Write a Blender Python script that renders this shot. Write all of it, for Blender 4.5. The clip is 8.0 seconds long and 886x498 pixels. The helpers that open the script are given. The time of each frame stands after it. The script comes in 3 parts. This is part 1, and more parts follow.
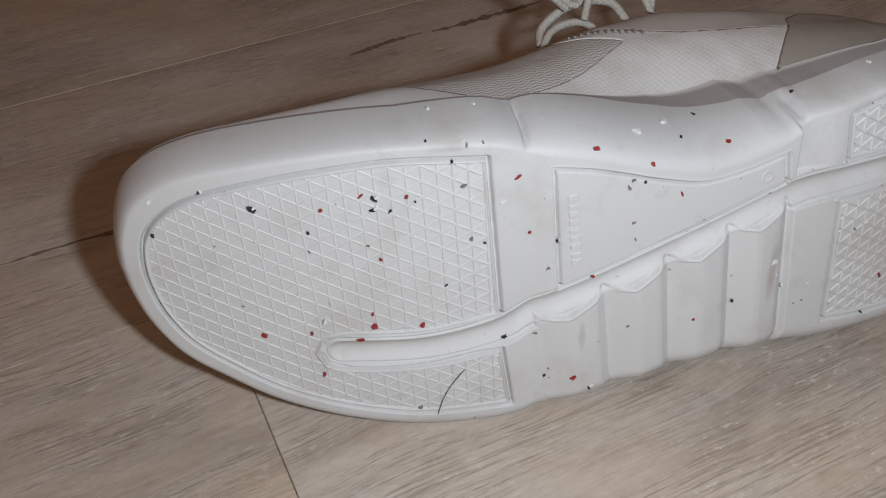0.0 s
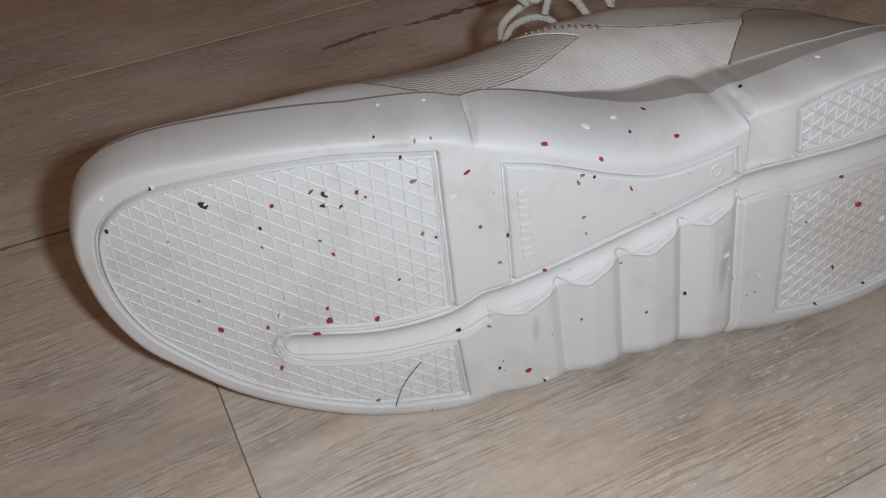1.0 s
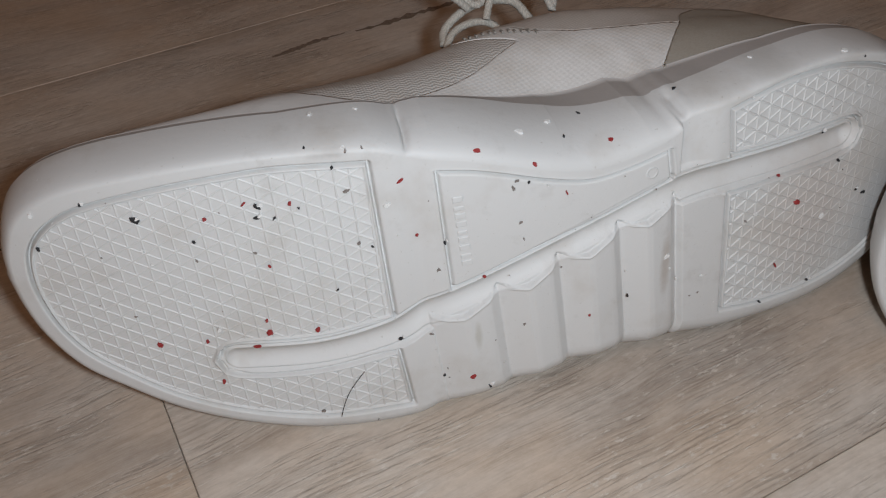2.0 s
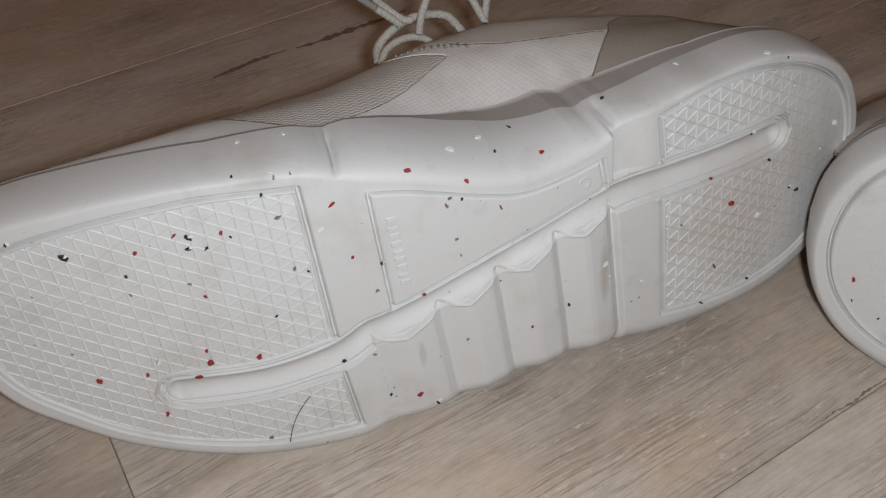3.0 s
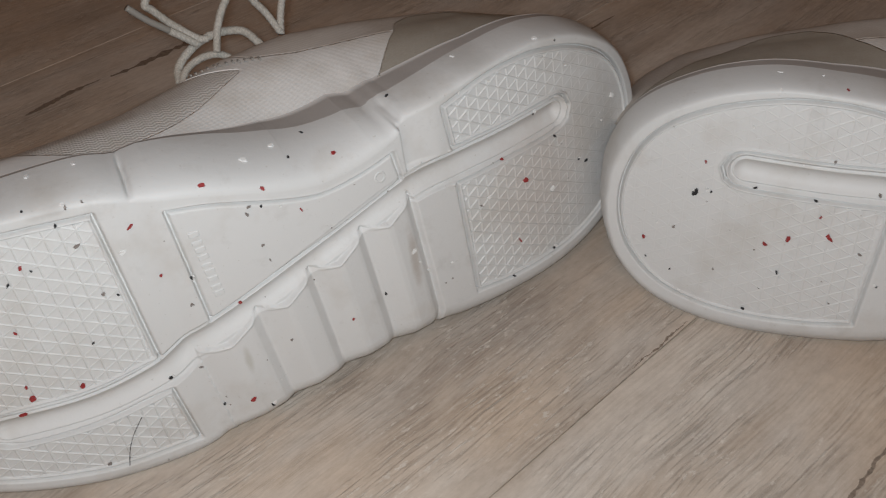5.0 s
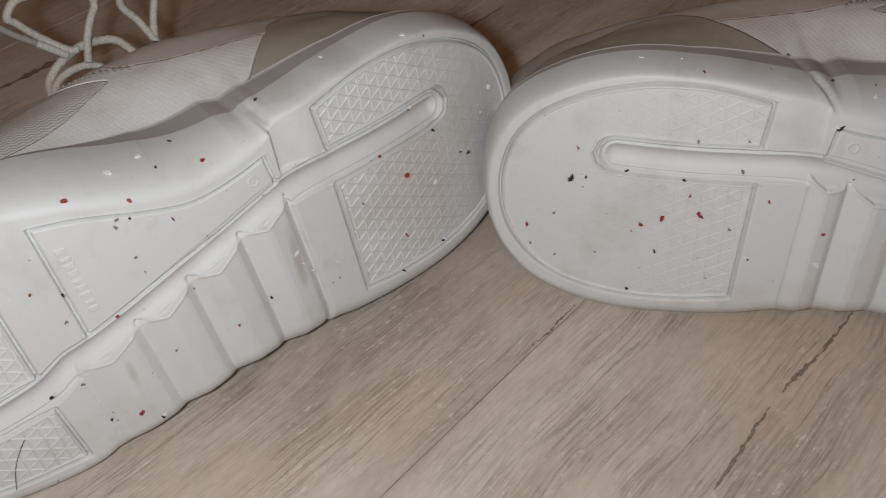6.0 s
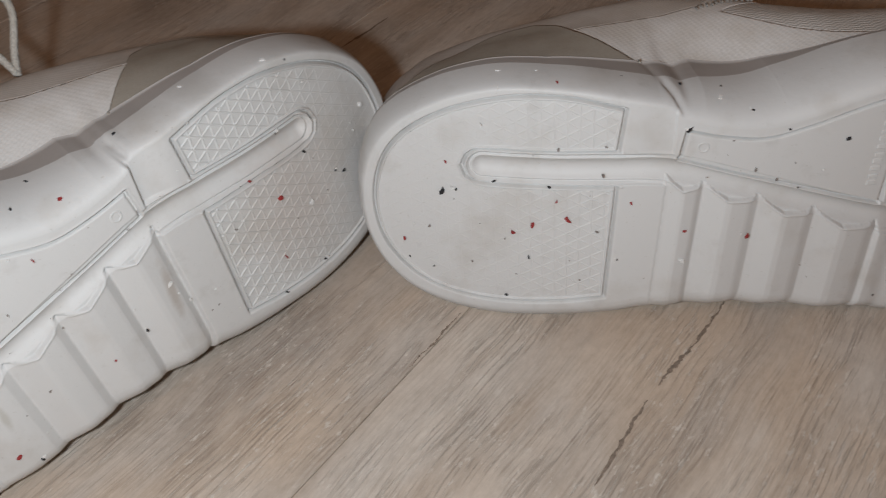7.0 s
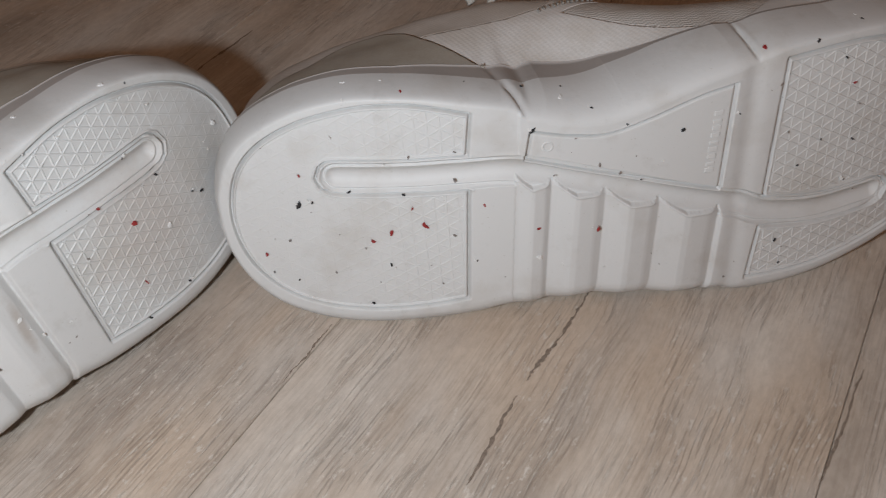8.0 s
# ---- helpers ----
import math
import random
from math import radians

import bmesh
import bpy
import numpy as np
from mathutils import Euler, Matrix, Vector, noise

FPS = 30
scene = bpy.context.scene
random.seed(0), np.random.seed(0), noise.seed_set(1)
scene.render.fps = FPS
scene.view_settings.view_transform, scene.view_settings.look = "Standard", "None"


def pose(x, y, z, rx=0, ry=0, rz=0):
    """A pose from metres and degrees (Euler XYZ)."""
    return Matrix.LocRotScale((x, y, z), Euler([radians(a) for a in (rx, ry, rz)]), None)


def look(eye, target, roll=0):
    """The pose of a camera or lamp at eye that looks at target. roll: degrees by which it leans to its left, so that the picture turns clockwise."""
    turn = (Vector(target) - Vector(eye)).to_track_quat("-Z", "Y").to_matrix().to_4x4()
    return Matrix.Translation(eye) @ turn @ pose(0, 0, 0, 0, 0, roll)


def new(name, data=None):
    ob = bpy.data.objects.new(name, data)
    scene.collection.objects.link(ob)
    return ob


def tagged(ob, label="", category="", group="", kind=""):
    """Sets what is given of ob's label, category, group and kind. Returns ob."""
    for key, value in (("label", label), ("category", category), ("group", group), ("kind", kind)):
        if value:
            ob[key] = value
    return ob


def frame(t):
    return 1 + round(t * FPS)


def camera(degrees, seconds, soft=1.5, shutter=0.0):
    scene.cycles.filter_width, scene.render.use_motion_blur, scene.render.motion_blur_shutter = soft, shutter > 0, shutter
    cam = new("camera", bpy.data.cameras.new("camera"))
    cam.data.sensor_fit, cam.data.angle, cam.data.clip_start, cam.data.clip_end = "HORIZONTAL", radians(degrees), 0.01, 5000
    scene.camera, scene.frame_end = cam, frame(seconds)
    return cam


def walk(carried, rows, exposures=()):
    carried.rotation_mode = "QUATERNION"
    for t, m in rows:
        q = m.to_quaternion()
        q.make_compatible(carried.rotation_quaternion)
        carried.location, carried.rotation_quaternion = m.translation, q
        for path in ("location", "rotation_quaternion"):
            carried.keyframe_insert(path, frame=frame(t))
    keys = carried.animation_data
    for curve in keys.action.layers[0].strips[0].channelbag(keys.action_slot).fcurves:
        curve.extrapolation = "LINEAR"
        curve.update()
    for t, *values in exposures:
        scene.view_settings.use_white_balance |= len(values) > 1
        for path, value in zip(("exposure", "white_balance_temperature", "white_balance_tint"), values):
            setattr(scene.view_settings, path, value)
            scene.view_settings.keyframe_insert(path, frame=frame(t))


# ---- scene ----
cam = camera(53.4, 8.0, soft=1.15, shutter=0.3)
PATH = [
    (0, (0.035, 0.017, 0.257), (0.038, 1.484, -1.103), -2.6),
    (0.5, (0.04, 0.017, 0.258), (0.049, 1.475, -1.111), -2.5),
    (1, (0.048, 0.015, 0.259), (0.062, 1.469, -1.114), -2.5),
    (2.5, (0.066, 0.018, 0.26), (0.16, 1.47, -1.112), -3.1),
    (3, (0.071, 0.019, 0.262), (0.204, 1.471, -1.107), -3.7),
    (3.5, (0.076, 0.017, 0.264), (0.264, 1.46, -1.107), -4.1),
    (4, (0.078, 0.011, 0.267), (0.326, 1.442, -1.108), -4.0),
    (4.5, (0.088, 0.008, 0.269), (0.405, 1.422, -1.11), -3.8),
    (4.7, (0.09, 0.006, 0.268), (0.437, 1.413, -1.11), -4.0),
    (5.8, (0.106, -0.007, 0.27), (0.601, 1.355, -1.109), -3.5),
    (6, (0.111, -0.006, 0.27), (0.628, 1.331, -1.125), -3.7),
    (6.5, (0.122, -0.01, 0.273), (0.697, 1.299, -1.125), -3.5),
    (7, (0.132, -0.015, 0.276), (0.777, 1.258, -1.125), -3.5),
    (7.5, (0.144, -0.02, 0.277), (0.876, 1.202, -1.127), -2.8),
    (8, (0.15, -0.026, 0.279), (0.955, 1.146, -1.127), -2.3),
]
walk(cam, [(t, look(eye, target, roll)) for t, eye, target, roll in PATH], [(0, 0.04, 6010, 10), (2.5, -0.05, 6150, 10), (4.5, -0.05, 6330, 10), (6.5, 0.0, 6300, 10), (8, 0.23, 6130, 10)])

# ---------------------------------------------------------------- light
FLASH = (0.089, 0.004, 0.271)
torch = new("torch_light", bpy.data.lights.new("torch_light", "POINT"))
torch.data.energy, torch.data.shadow_soft_size, torch.data.color = 2.95, 0.008, (0.92, 0.975, 1.0)
torch.location = FLASH
room_lamp = new("room_light", bpy.data.lights.new("room_light", "POINT"))
room_lamp.data.energy, room_lamp.data.shadow_soft_size, room_lamp.data.color = 12.0, 0.15, (1.0, 0.58, 0.36)
room_lamp.location = (-0.5, -0.9, 1.9)
world = bpy.data.worlds.new("room_dark")
scene.world = world
world.use_nodes = True
world.node_tree.nodes["Background"].inputs[0].default_value = (0.01, 0.007, 0.005, 1)
world.node_tree.nodes["Background"].inputs[1].default_value = 1.0


# ---------------------------------------------------------------- materials
def material(name, rough=0.5, metal=0.0, spec=0.5):
    m = bpy.data.materials.new(name)
    m.use_nodes = True
    n, l = m.node_tree.nodes, m.node_tree.links
    b = n["Principled BSDF"]
    b.inputs["Roughness"].default_value = rough
    b.inputs["Metallic"].default_value = metal
    b.inputs["Specular IOR Level"].default_value = spec
    return m, n, l, b


def noise_node(n, l, vec, scale, detail=4.0, rough=0.55):
    x = n.new("ShaderNodeTexNoise")
    x.inputs["Scale"].default_value = scale
    x.inputs["Detail"].default_value = detail
    x.inputs["Roughness"].default_value = rough
    l.new(vec, x.inputs["Vector"])
    return x.outputs["Fac"]


def ramp(n, l, fac, stops):
    r = n.new("ShaderNodeValToRGB")
    e = r.color_ramp.elements
    while len(e) < len(stops):
        e.new(0.5)
    for k, (p, c) in enumerate(stops):
        e[k].position = p
        e[k].color = (*c, 1) if len(c) == 3 else c
    l.new(fac, r.inputs[0])
    return r.outputs[0]


def mix(n, l, fac, a, b, mode="MIX"):
    x = n.new("ShaderNodeMix")
    x.data_type, x.blend_type = "RGBA", mode
    for sock, val in ((x.inputs[0], fac), (x.inputs[6], a), (x.inputs[7], b)):
        if hasattr(val, "links"):
            l.new(val, sock)
        elif isinstance(val, (int, float)):
            sock.default_value = val
        else:
            sock.default_value = (*val, 1)
    return x.outputs[2]


def mapped(n, l, scale=(1, 1, 1), turn=0.0):
    c = n.new("ShaderNodeTexCoord")
    m = n.new("ShaderNodeMapping")
    m.inputs["Scale"].default_value = scale
    m.inputs["Rotation"].default_value = (0, 0, turn)
    l.new(c.outputs["Object"], m.inputs["Vector"])
    return m.outputs["Vector"]


def bump(n, l, b, height, strength, dist):
    x = n.new("ShaderNodeBump")
    x.inputs["Strength"].default_value = strength
    x.inputs["Distance"].default_value = dist
    l.new(height, x.inputs["Height"])
    l.new(x.outputs[0], b.inputs["Normal"])


def rubber(name, base, dirt, amount=0.62, rough=0.55, marks=()):
    """Moulded foam rubber: faint scuffs, dust and fine pitting."""
    m, n, l, b = material(name, rough, 0, 0.35)
    v = mapped(n, l)
    big = noise_node(n, l, v, 28, 6, 0.6)
    fine = noise_node(n, l, v, 420, 3, 0.6)
    stain = ramp(n, l, big, [(amount - 0.1, (0, 0, 0)), (amount + 0.14, (1, 1, 1))])
    c = mix(n, l, stain, base, dirt)
    speck = ramp(n, l, noise_node(n, l, v, 900, 2, 0.5), [(0.70, (1, 1, 1)), (0.78, (0.72, 0.69, 0.64))])
    c = mix(n, l, 0.6, c, speck, "MULTIPLY")
    smudge = ramp(n, l, noise_node(n, l, v, 75, 7, 0.7), [(0.57, (0, 0, 0)), (0.72, (0.3, 0.3, 0.3))])
    c = mix(n, l, smudge, c, tuple(x * 0.8 for x in dirt))
    for spot, size, tint, force in marks:
        away = n.new("ShaderNodeMapping")
        away.inputs["Location"].default_value = tuple(-x / k for x, k in zip(spot, size))
        away.inputs["Scale"].default_value = tuple(1 / k for k in size)
        l.new(v, away.inputs["Vector"])
        far = n.new("ShaderNodeVectorMath")
        far.operation = "LENGTH"
        l.new(away.outputs[0], far.inputs[0])
        ragged = n.new("ShaderNodeMath")
        ragged.operation = "MULTIPLY_ADD"
        l.new(noise_node(n, l, v, 140, 6, 0.7), ragged.inputs[0])
        ragged.inputs[1].default_value = 0.75
        l.new(far.outputs["Value"], ragged.inputs[2])
        c = mix(n, l, ramp(n, l, ragged.outputs[0], [(0.55, (force,) * 3), (1.0, (0, 0, 0))]), c, tint)
    l.new(c, b.inputs["Base Color"])
    bump(n, l, b, fine, 0.16, 0.0005)
    return m


def cloth(name, a, c, pitch, kind="knit", relief_strength=0.5):
    """Upper fabric: zigzag knit, or a dotted emboss of the given pitch."""
    m, n, l, b = material(name, 0.85, 0, 0.2)
    v = mapped(n, l)
    sep = n.new("ShaderNodeSeparateXYZ")
    l.new(v, sep.inputs[0])

    def calc(op, x, y=None):
        k = n.new("ShaderNodeMath")
        k.operation = op
        for sock, val in zip(k.inputs, (x, y)):
            if val is None:
                continue
            if hasattr(val, "links"):
                l.new(val, sock)
            else:
                sock.default_value = val
        return k.outputs[0]

    along, depth = sep.outputs["X"], sep.outputs["Z"]
    if kind == "knit":
        tri = calc("PINGPONG", along, pitch * 0.9)
        weave = calc("SINE", calc("MULTIPLY", calc("ADD", depth, calc("MULTIPLY", tri, 0.8)), 6.2832 / pitch))
        rows = calc("SINE", calc("MULTIPLY", along, 6.2832 / (pitch * 0.45)))
        weave = calc("ADD", calc("MULTIPLY", weave, 0.36), calc("ADD", calc("MULTIPLY", rows, 0.12), 0.5))
    else:
        p = calc("SINE", calc("MULTIPLY", calc("ADD", along, calc("MULTIPLY", depth, 0.5)), 6.2832 / pitch))
        q = calc("SINE", calc("MULTIPLY", calc("SUBTRACT", depth, calc("MULTIPLY", along, 0.15)), 6.2832 / pitch))
        weave = calc("ADD", calc("MULTIPLY", calc("MULTIPLY", p, q), 0.5), 0.5)
    patch = noise_node(n, l, v, 60, 4)
    col = mix(n, l, weave, c, a)
    soil = ramp(n, l, patch, [(0.42, (1, 1, 1)), (0.7, (0.88, 0.855, 0.82))])
    col = mix(n, l, 1.0, col, soil, "MULTIPLY")
    lint = ramp(n, l, noise_node(n, l, v, 1500, 2), [(0.3, (0.86, 0.85, 0.84)), (0.6, (1, 1, 1))])
    l.new(mix(n, l, 0.7, col, lint, "MULTIPLY"), b.inputs["Base Color"])
    bump(n, l, b, weave, relief_strength, 0.0005)
    return m


SOLE = rubber("sole_rubber", (0.61, 0.605, 0.592), (0.51, 0.485, 0.45))
# grey heel-end scuff, broad browner heel tint, grey top-edge patches, narrow darker lug strips
SOLE_HEEL = rubber("scuffed_sole_rubber", (0.61, 0.603, 0.588), (0.51, 0.482, 0.445), marks=(
    ((0.138, 0.042, 0), (0.012, 0.026, 1), (0.30, 0.31, 0.32), 0.7), ((0.095, 0.055, 0), (0.05, 0.055, 1), (0.52, 0.475, 0.44), 0.75),
    ((0.072, 0.112, -0.004), (0.016, 0.006, 1), (0.42, 0.40, 0.37), 0.4), ((-0.068, 0.1135, 0), (0.011, 0.003, 1), (0.40, 0.38, 0.36), 0.5),
    ((0.036, 0.052, 0), (0.004, 0.026, 1), (0.43, 0.385, 0.345), 0.8), ((-0.030, 0.040, 0), (0.0025, 0.012, 1), (0.43, 0.41, 0.36), 0.6)))
OVERLAY = cloth("overlay_textile", (0.80, 0.785, 0.76), (0.765, 0.75, 0.725), 0.0026, "emboss", 0.14)
BAND = rubber("taupe_band", (0.42, 0.39, 0.368), (0.35, 0.325, 0.305))
TOECAP = rubber("toe_overlay", (0.70, 0.69, 0.67), (0.60, 0.57, 0.53))
KNIT = cloth("knit_mesh", (0.76, 0.735, 0.70), (0.50, 0.48, 0.45), 0.0021, "knit", 0.35)
AGLET = rubber("lace_tip_plastic", (0.30, 0.28, 0.25), (0.22, 0.20, 0.18), 0.6, 0.25)
COLLAR = cloth("collar_mesh", (0.63, 0.585, 0.54), (0.52, 0.485, 0.445), 0.0016, "emboss", 0.15)
SUEDE = cloth("heel_suede", (0.42, 0.385, 0.33), (0.395, 0.36, 0.31), 0.0009, "emboss", 0.12)
LACE = cloth("lace_cord", (0.66, 0.63, 0.57), (0.46, 0.43, 0.38), 0.0009, "knit")


def flat(name, col, rough=0.6):
    m, n, l, b = material(name, rough)
    v = mapped(n, l)
    k = ramp(n, l, noise_node(n, l, v, 700, 3), [(0.3, tuple(x * 0.7 for x in col)), (0.7, tuple(min(1, x * 1.25) for x in col))])
    l.new(k, b.inputs["Base Color"])
    return m


RED = flat("red_fleck", (0.29, 0.026, 0.026))
BLACK = flat("black_fleck", (0.018, 0.018, 0.02))
GRIT = flat("grey_grit", (0.22, 0.19, 0.17))
PALE = flat("pale_fleck", (0.72, 0.71, 0.69))


def wood(name):
    """Printed oak laminate: long streaks, pores, pale limed patches and dark cracks."""
    m, n, l, b = material(name, 0.5, 0, 0.35)
    c = n.new("ShaderNodeTexCoord")
    info = n.new("ShaderNodeObjectInfo")
    off = n.new("ShaderNodeVectorMath")
    off.operation = "MULTIPLY_ADD"
    l.new(info.outputs["Random"], off.inputs[0])
    off.inputs[1].default_value = (7.0, 3.0, 0)
    l.new(c.outputs["Object"], off.inputs[2])

    def stretched(sx, sy):
        mp = n.new("ShaderNodeMapping")
        mp.inputs["Scale"].default_value = (sx, sy, 1)
        l.new(off.outputs[0], mp.inputs["Vector"])
        return mp.outputs["Vector"]

    warp = n.new("ShaderNodeTexNoise")
    warp.inputs["Scale"].default_value = 9.0
    warp.inputs["Detail"].default_value = 2.0
    l.new(off.outputs[0], warp.inputs["Vector"])
    bent = n.new("ShaderNodeVectorMath")
    bent.operation = "MULTIPLY_ADD"
    l.new(warp.outputs["Color"], bent.inputs[0])
    bent.inputs[1].default_value = (0.0, 0.016, 0)
    l.new(off.outputs[0], bent.inputs[2])

    def waved(sx, sy):
        mp = n.new("ShaderNodeMapping")
        mp.inputs["Scale"].default_value = (sx, sy, 1)
        l.new(bent.outputs[0], mp.inputs["Vector"])
        return mp.outputs["Vector"]

    broad = noise_node(n, l, waved(6, 24), 1.0, 5, 0.6)
    col = ramp(n, l, broad, [(0.30, (0.37, 0.30, 0.24)), (0.5, (0.57, 0.49, 0.415)), (0.70, (0.71, 0.64, 0.56))])
    tone = noise_node(n, l, stretched(11, 15), 1.0, 3, 0.5)
    col = mix(n, l, ramp(n, l, tone, [(0.42, (0, 0, 0)), (0.62, (0.75, 0.75, 0.75))]), col, (0.56, 0.44, 0.335))
    grey = noise_node(n, l, waved(8, 30), 1.0, 4, 0.6)
    col = mix(n, l, ramp(n, l, grey, [(0.50, (0, 0, 0)), (0.66, (0.4, 0.4, 0.4))]), col, (0.52, 0.48, 0.44))
    fine = noise_node(n, l, waved(30, 980), 1.0, 5, 0.65)
    where = ramp(n, l, noise_node(n, l, waved(14, 44), 1.0, 4, 0.65), [(0.42, (0, 0, 0)), (0.55, (1, 1, 1))])
    pores = ramp(n, l, fine, [(0.39, (1, 1, 1)), (0.47, (0, 0, 0))])
    dash = mix(n, l, 1.0, pores, where, "MULTIPLY")
    col = mix(n, l, mix(n, l, 0.71, dash, (0, 0, 0)), col, (0.21, 0.165, 0.13))
    glint = ramp(n, l, noise_node(n, l, waved(44, 900), 1.0, 5, 0.68), [(0.58, (0, 0, 0)), (0.66, (1, 1, 1))])
    glint = mix(n, l, 1.0, glint, where, "MULTIPLY")
    col = mix(n, l, mix(n, l, 0.42, glint, (0, 0, 0)), col, (0.72, 0.67, 0.61))
    speck = ramp(n, l, noise_node(n, l, stretched(170, 380), 1.0, 4, 0.7), [(0.57, (0, 0, 0)), (0.64, (0.8, 0.8, 0.8))])
    col = mix(n, l, mix(n, l, 1.0, speck, where, "MULTIPLY"), col, (0.66, 0.60, 0.53))
    streak = ramp(n, l, noise_node(n, l, waved(24, 850), 1.0, 5, 0.7), [(0.36, (0.80, 0.78, 0.755)), (0.56, (1, 1, 1))])
    patchy = ramp(n, l, noise_node(n, l, waved(16, 34), 1.0, 3, 0.6), [(0.40, (0.15, 0.15, 0.15)), (0.60, (1, 1, 1))])
    col = mix(n, l, patchy, col, streak, "MULTIPLY")
    mottle = ramp(n, l, noise_node(n, l, stretched(160, 330), 1.0, 4, 0.7), [(0.34, (0.78, 0.76, 0.74)), (0.62, (1.0, 1.0, 1.0))])
    col = mix(n, l, 0.6, col, mottle, "MULTIPLY")
    l.new(col, b.inputs["Base Color"])
    l.new(ramp(n, l, fine, [(0.3, (0.66, 0.66, 0.66)), (0.7, (0.46, 0.46, 0.46))]), b.inputs["Roughness"])
    bump(n, l, b, mix(n, l, 0.5, glint, mix(n, l, 1.0, (1, 1, 1), dash, "SUBTRACT")), 0.62, 0.0006)
    return m


WOOD = wood("oak_laminate")
CRACK = flat("wood_crack", (0.21, 0.16, 0.122), 0.8)
WALL, wn, wl, wb = material("wall_paint", 0.9)
wl.new(ramp(wn, wl, noise_node(wn, wl, mapped(wn, wl), 6), [(0.3, (0.50, 0.46, 0.41)), (0.7, (0.56, 0.52, 0.47))]), wb.inputs["Base Color"])
DARK = flat("joint_shadow", (0.05, 0.04, 0.032), 0.9)


# ---------------------------------------------------------------- mesh helpers
def mesh_part(name, verts, faces, mat, parent=None, label="", smooth=True):
    me = bpy.data.meshes.new(name)
    me.from_pydata(np.asarray(verts, float).tolist(), [], faces if isinstance(faces, list) else faces.tolist())
    me.update()
    if smooth:
        me.polygons.foreach_set("use_smooth", [True] * len(me.polygons))
    me.materials.append(mat)
    ob = new(name, me)
    if parent:
        ob.parent = parent
    if label:
        ob["label"] = label
    return ob


def part(name, bm, mat, parent=None, label="", smooth=False):
    me = bpy.data.meshes.new(name)
    bmesh.ops.recalc_face_normals(bm, faces=bm.faces)
    bm.to_mesh(me)
    bm.free()
    if smooth:
        me.polygons.foreach_set("use_smooth", [True] * len(me.polygons))
    me.materials.append(mat)
    ob = new(name, me)
    if parent:
        ob.parent = parent
    if label:
        ob["label"] = label
    return ob


def box(bm, lo, hi, bevel=0.0):
    g = bmesh.ops.create_cube(bm, size=1.0)
    for v in g["verts"]:
        v.co = Vector([lo[k] + (v.co[k] + 0.5) * (hi[k] - lo[k]) for k in range(3)])
    if bevel:
        bmesh.ops.bevel(bm, geom=list({e for v in g["verts"] for e in v.link_edges}), offset=bevel, segments=1, affect="EDGES")


def tube(name, points, radius, mat, parent, label="", flatten=1.0, steps=10):
    """A cord through points (Catmull-Rom), as a closed tube."""
    p = np.array(points, float)
    q = np.vstack([2 * p[0] - p[1], p, 2 * p[-1] - p[-2]])
    path = []
    for k in range(1, len(q) - 2):
        for t in np.linspace(0, 1, steps, endpoint=False):
            a, b, c, d = q[k - 1], q[k], q[k + 1], q[k + 2]
            path.append(0.5 * (2 * b + (c - a) * t + (2 * a - 5 * b + 4 * c - d) * t * t + (3 * b - a - 3 * c + d) * t ** 3))
    path.append(p[-1])
    path = np.array(path)
    tan = np.gradient(path, axis=0)
    tan /= np.linalg.norm(tan, axis=1)[:, None] + 1e-12
    up = np.array([0, 0, 1.0])
    side = np.cross(tan, up)
    side /= np.linalg.norm(side, axis=1)[:, None] + 1e-9
    top = np.cross(side, tan)
    N = 8
    verts, faces = [], []
    for i, c in enumerate(path):
        r = radius * (1 + 0.05 * math.sin(i * 1.9))
        for k in range(N):
            a = 2 * math.pi * k / N
            verts.append(c + side[i] * r * math.cos(a) + top[i] * r * flatten * math.sin(a))
    for i in range(len(path) - 1):
        for k in range(N):
            faces.append((i * N + k, i * N + (k + 1) % N, (i + 1) * N + (k + 1) % N, (i + 1) * N + k))
    faces.append(tuple(range(N))[::-1])
    faces.append(tuple((len(path) - 1) * N + k for k in range(N)))
    return mesh_part(name, verts, faces, mat, parent, label)


# ---------------------------------------------------------------- room
GRAIN = radians(24.0)
JOINT = Vector((-0.036, 0.221, 0))
ROOM_A, ROOM_R = (-1.8, 2.1), (-10, 10)
CRACKS = [((0.344, 0.148), (0.312, 0.134), 0.0007), ((0.316, 0.136), (0.293, 0.126), 0.0009), ((0.285, 0.124), (0.246, 0.105), 0.0008), ((-0.012, 0.459), (0.03, 0.481), 0.0022),
          ((0.035, 0.482), (0.105, 0.512), 0.0030), ((0.40, 0.052), (0.345, 0.031), 0.0007), ((0.247, 0.199), (0.215, 0.185), 0.0005), ((-0.06, 0.262), (-0.02, 0.277), 0.0009),
          ((-0.16, 0.295), (-0.08, 0.33), 0.0014), ((0.26, 0.40), (0.33, 0.432), 0.0012)]


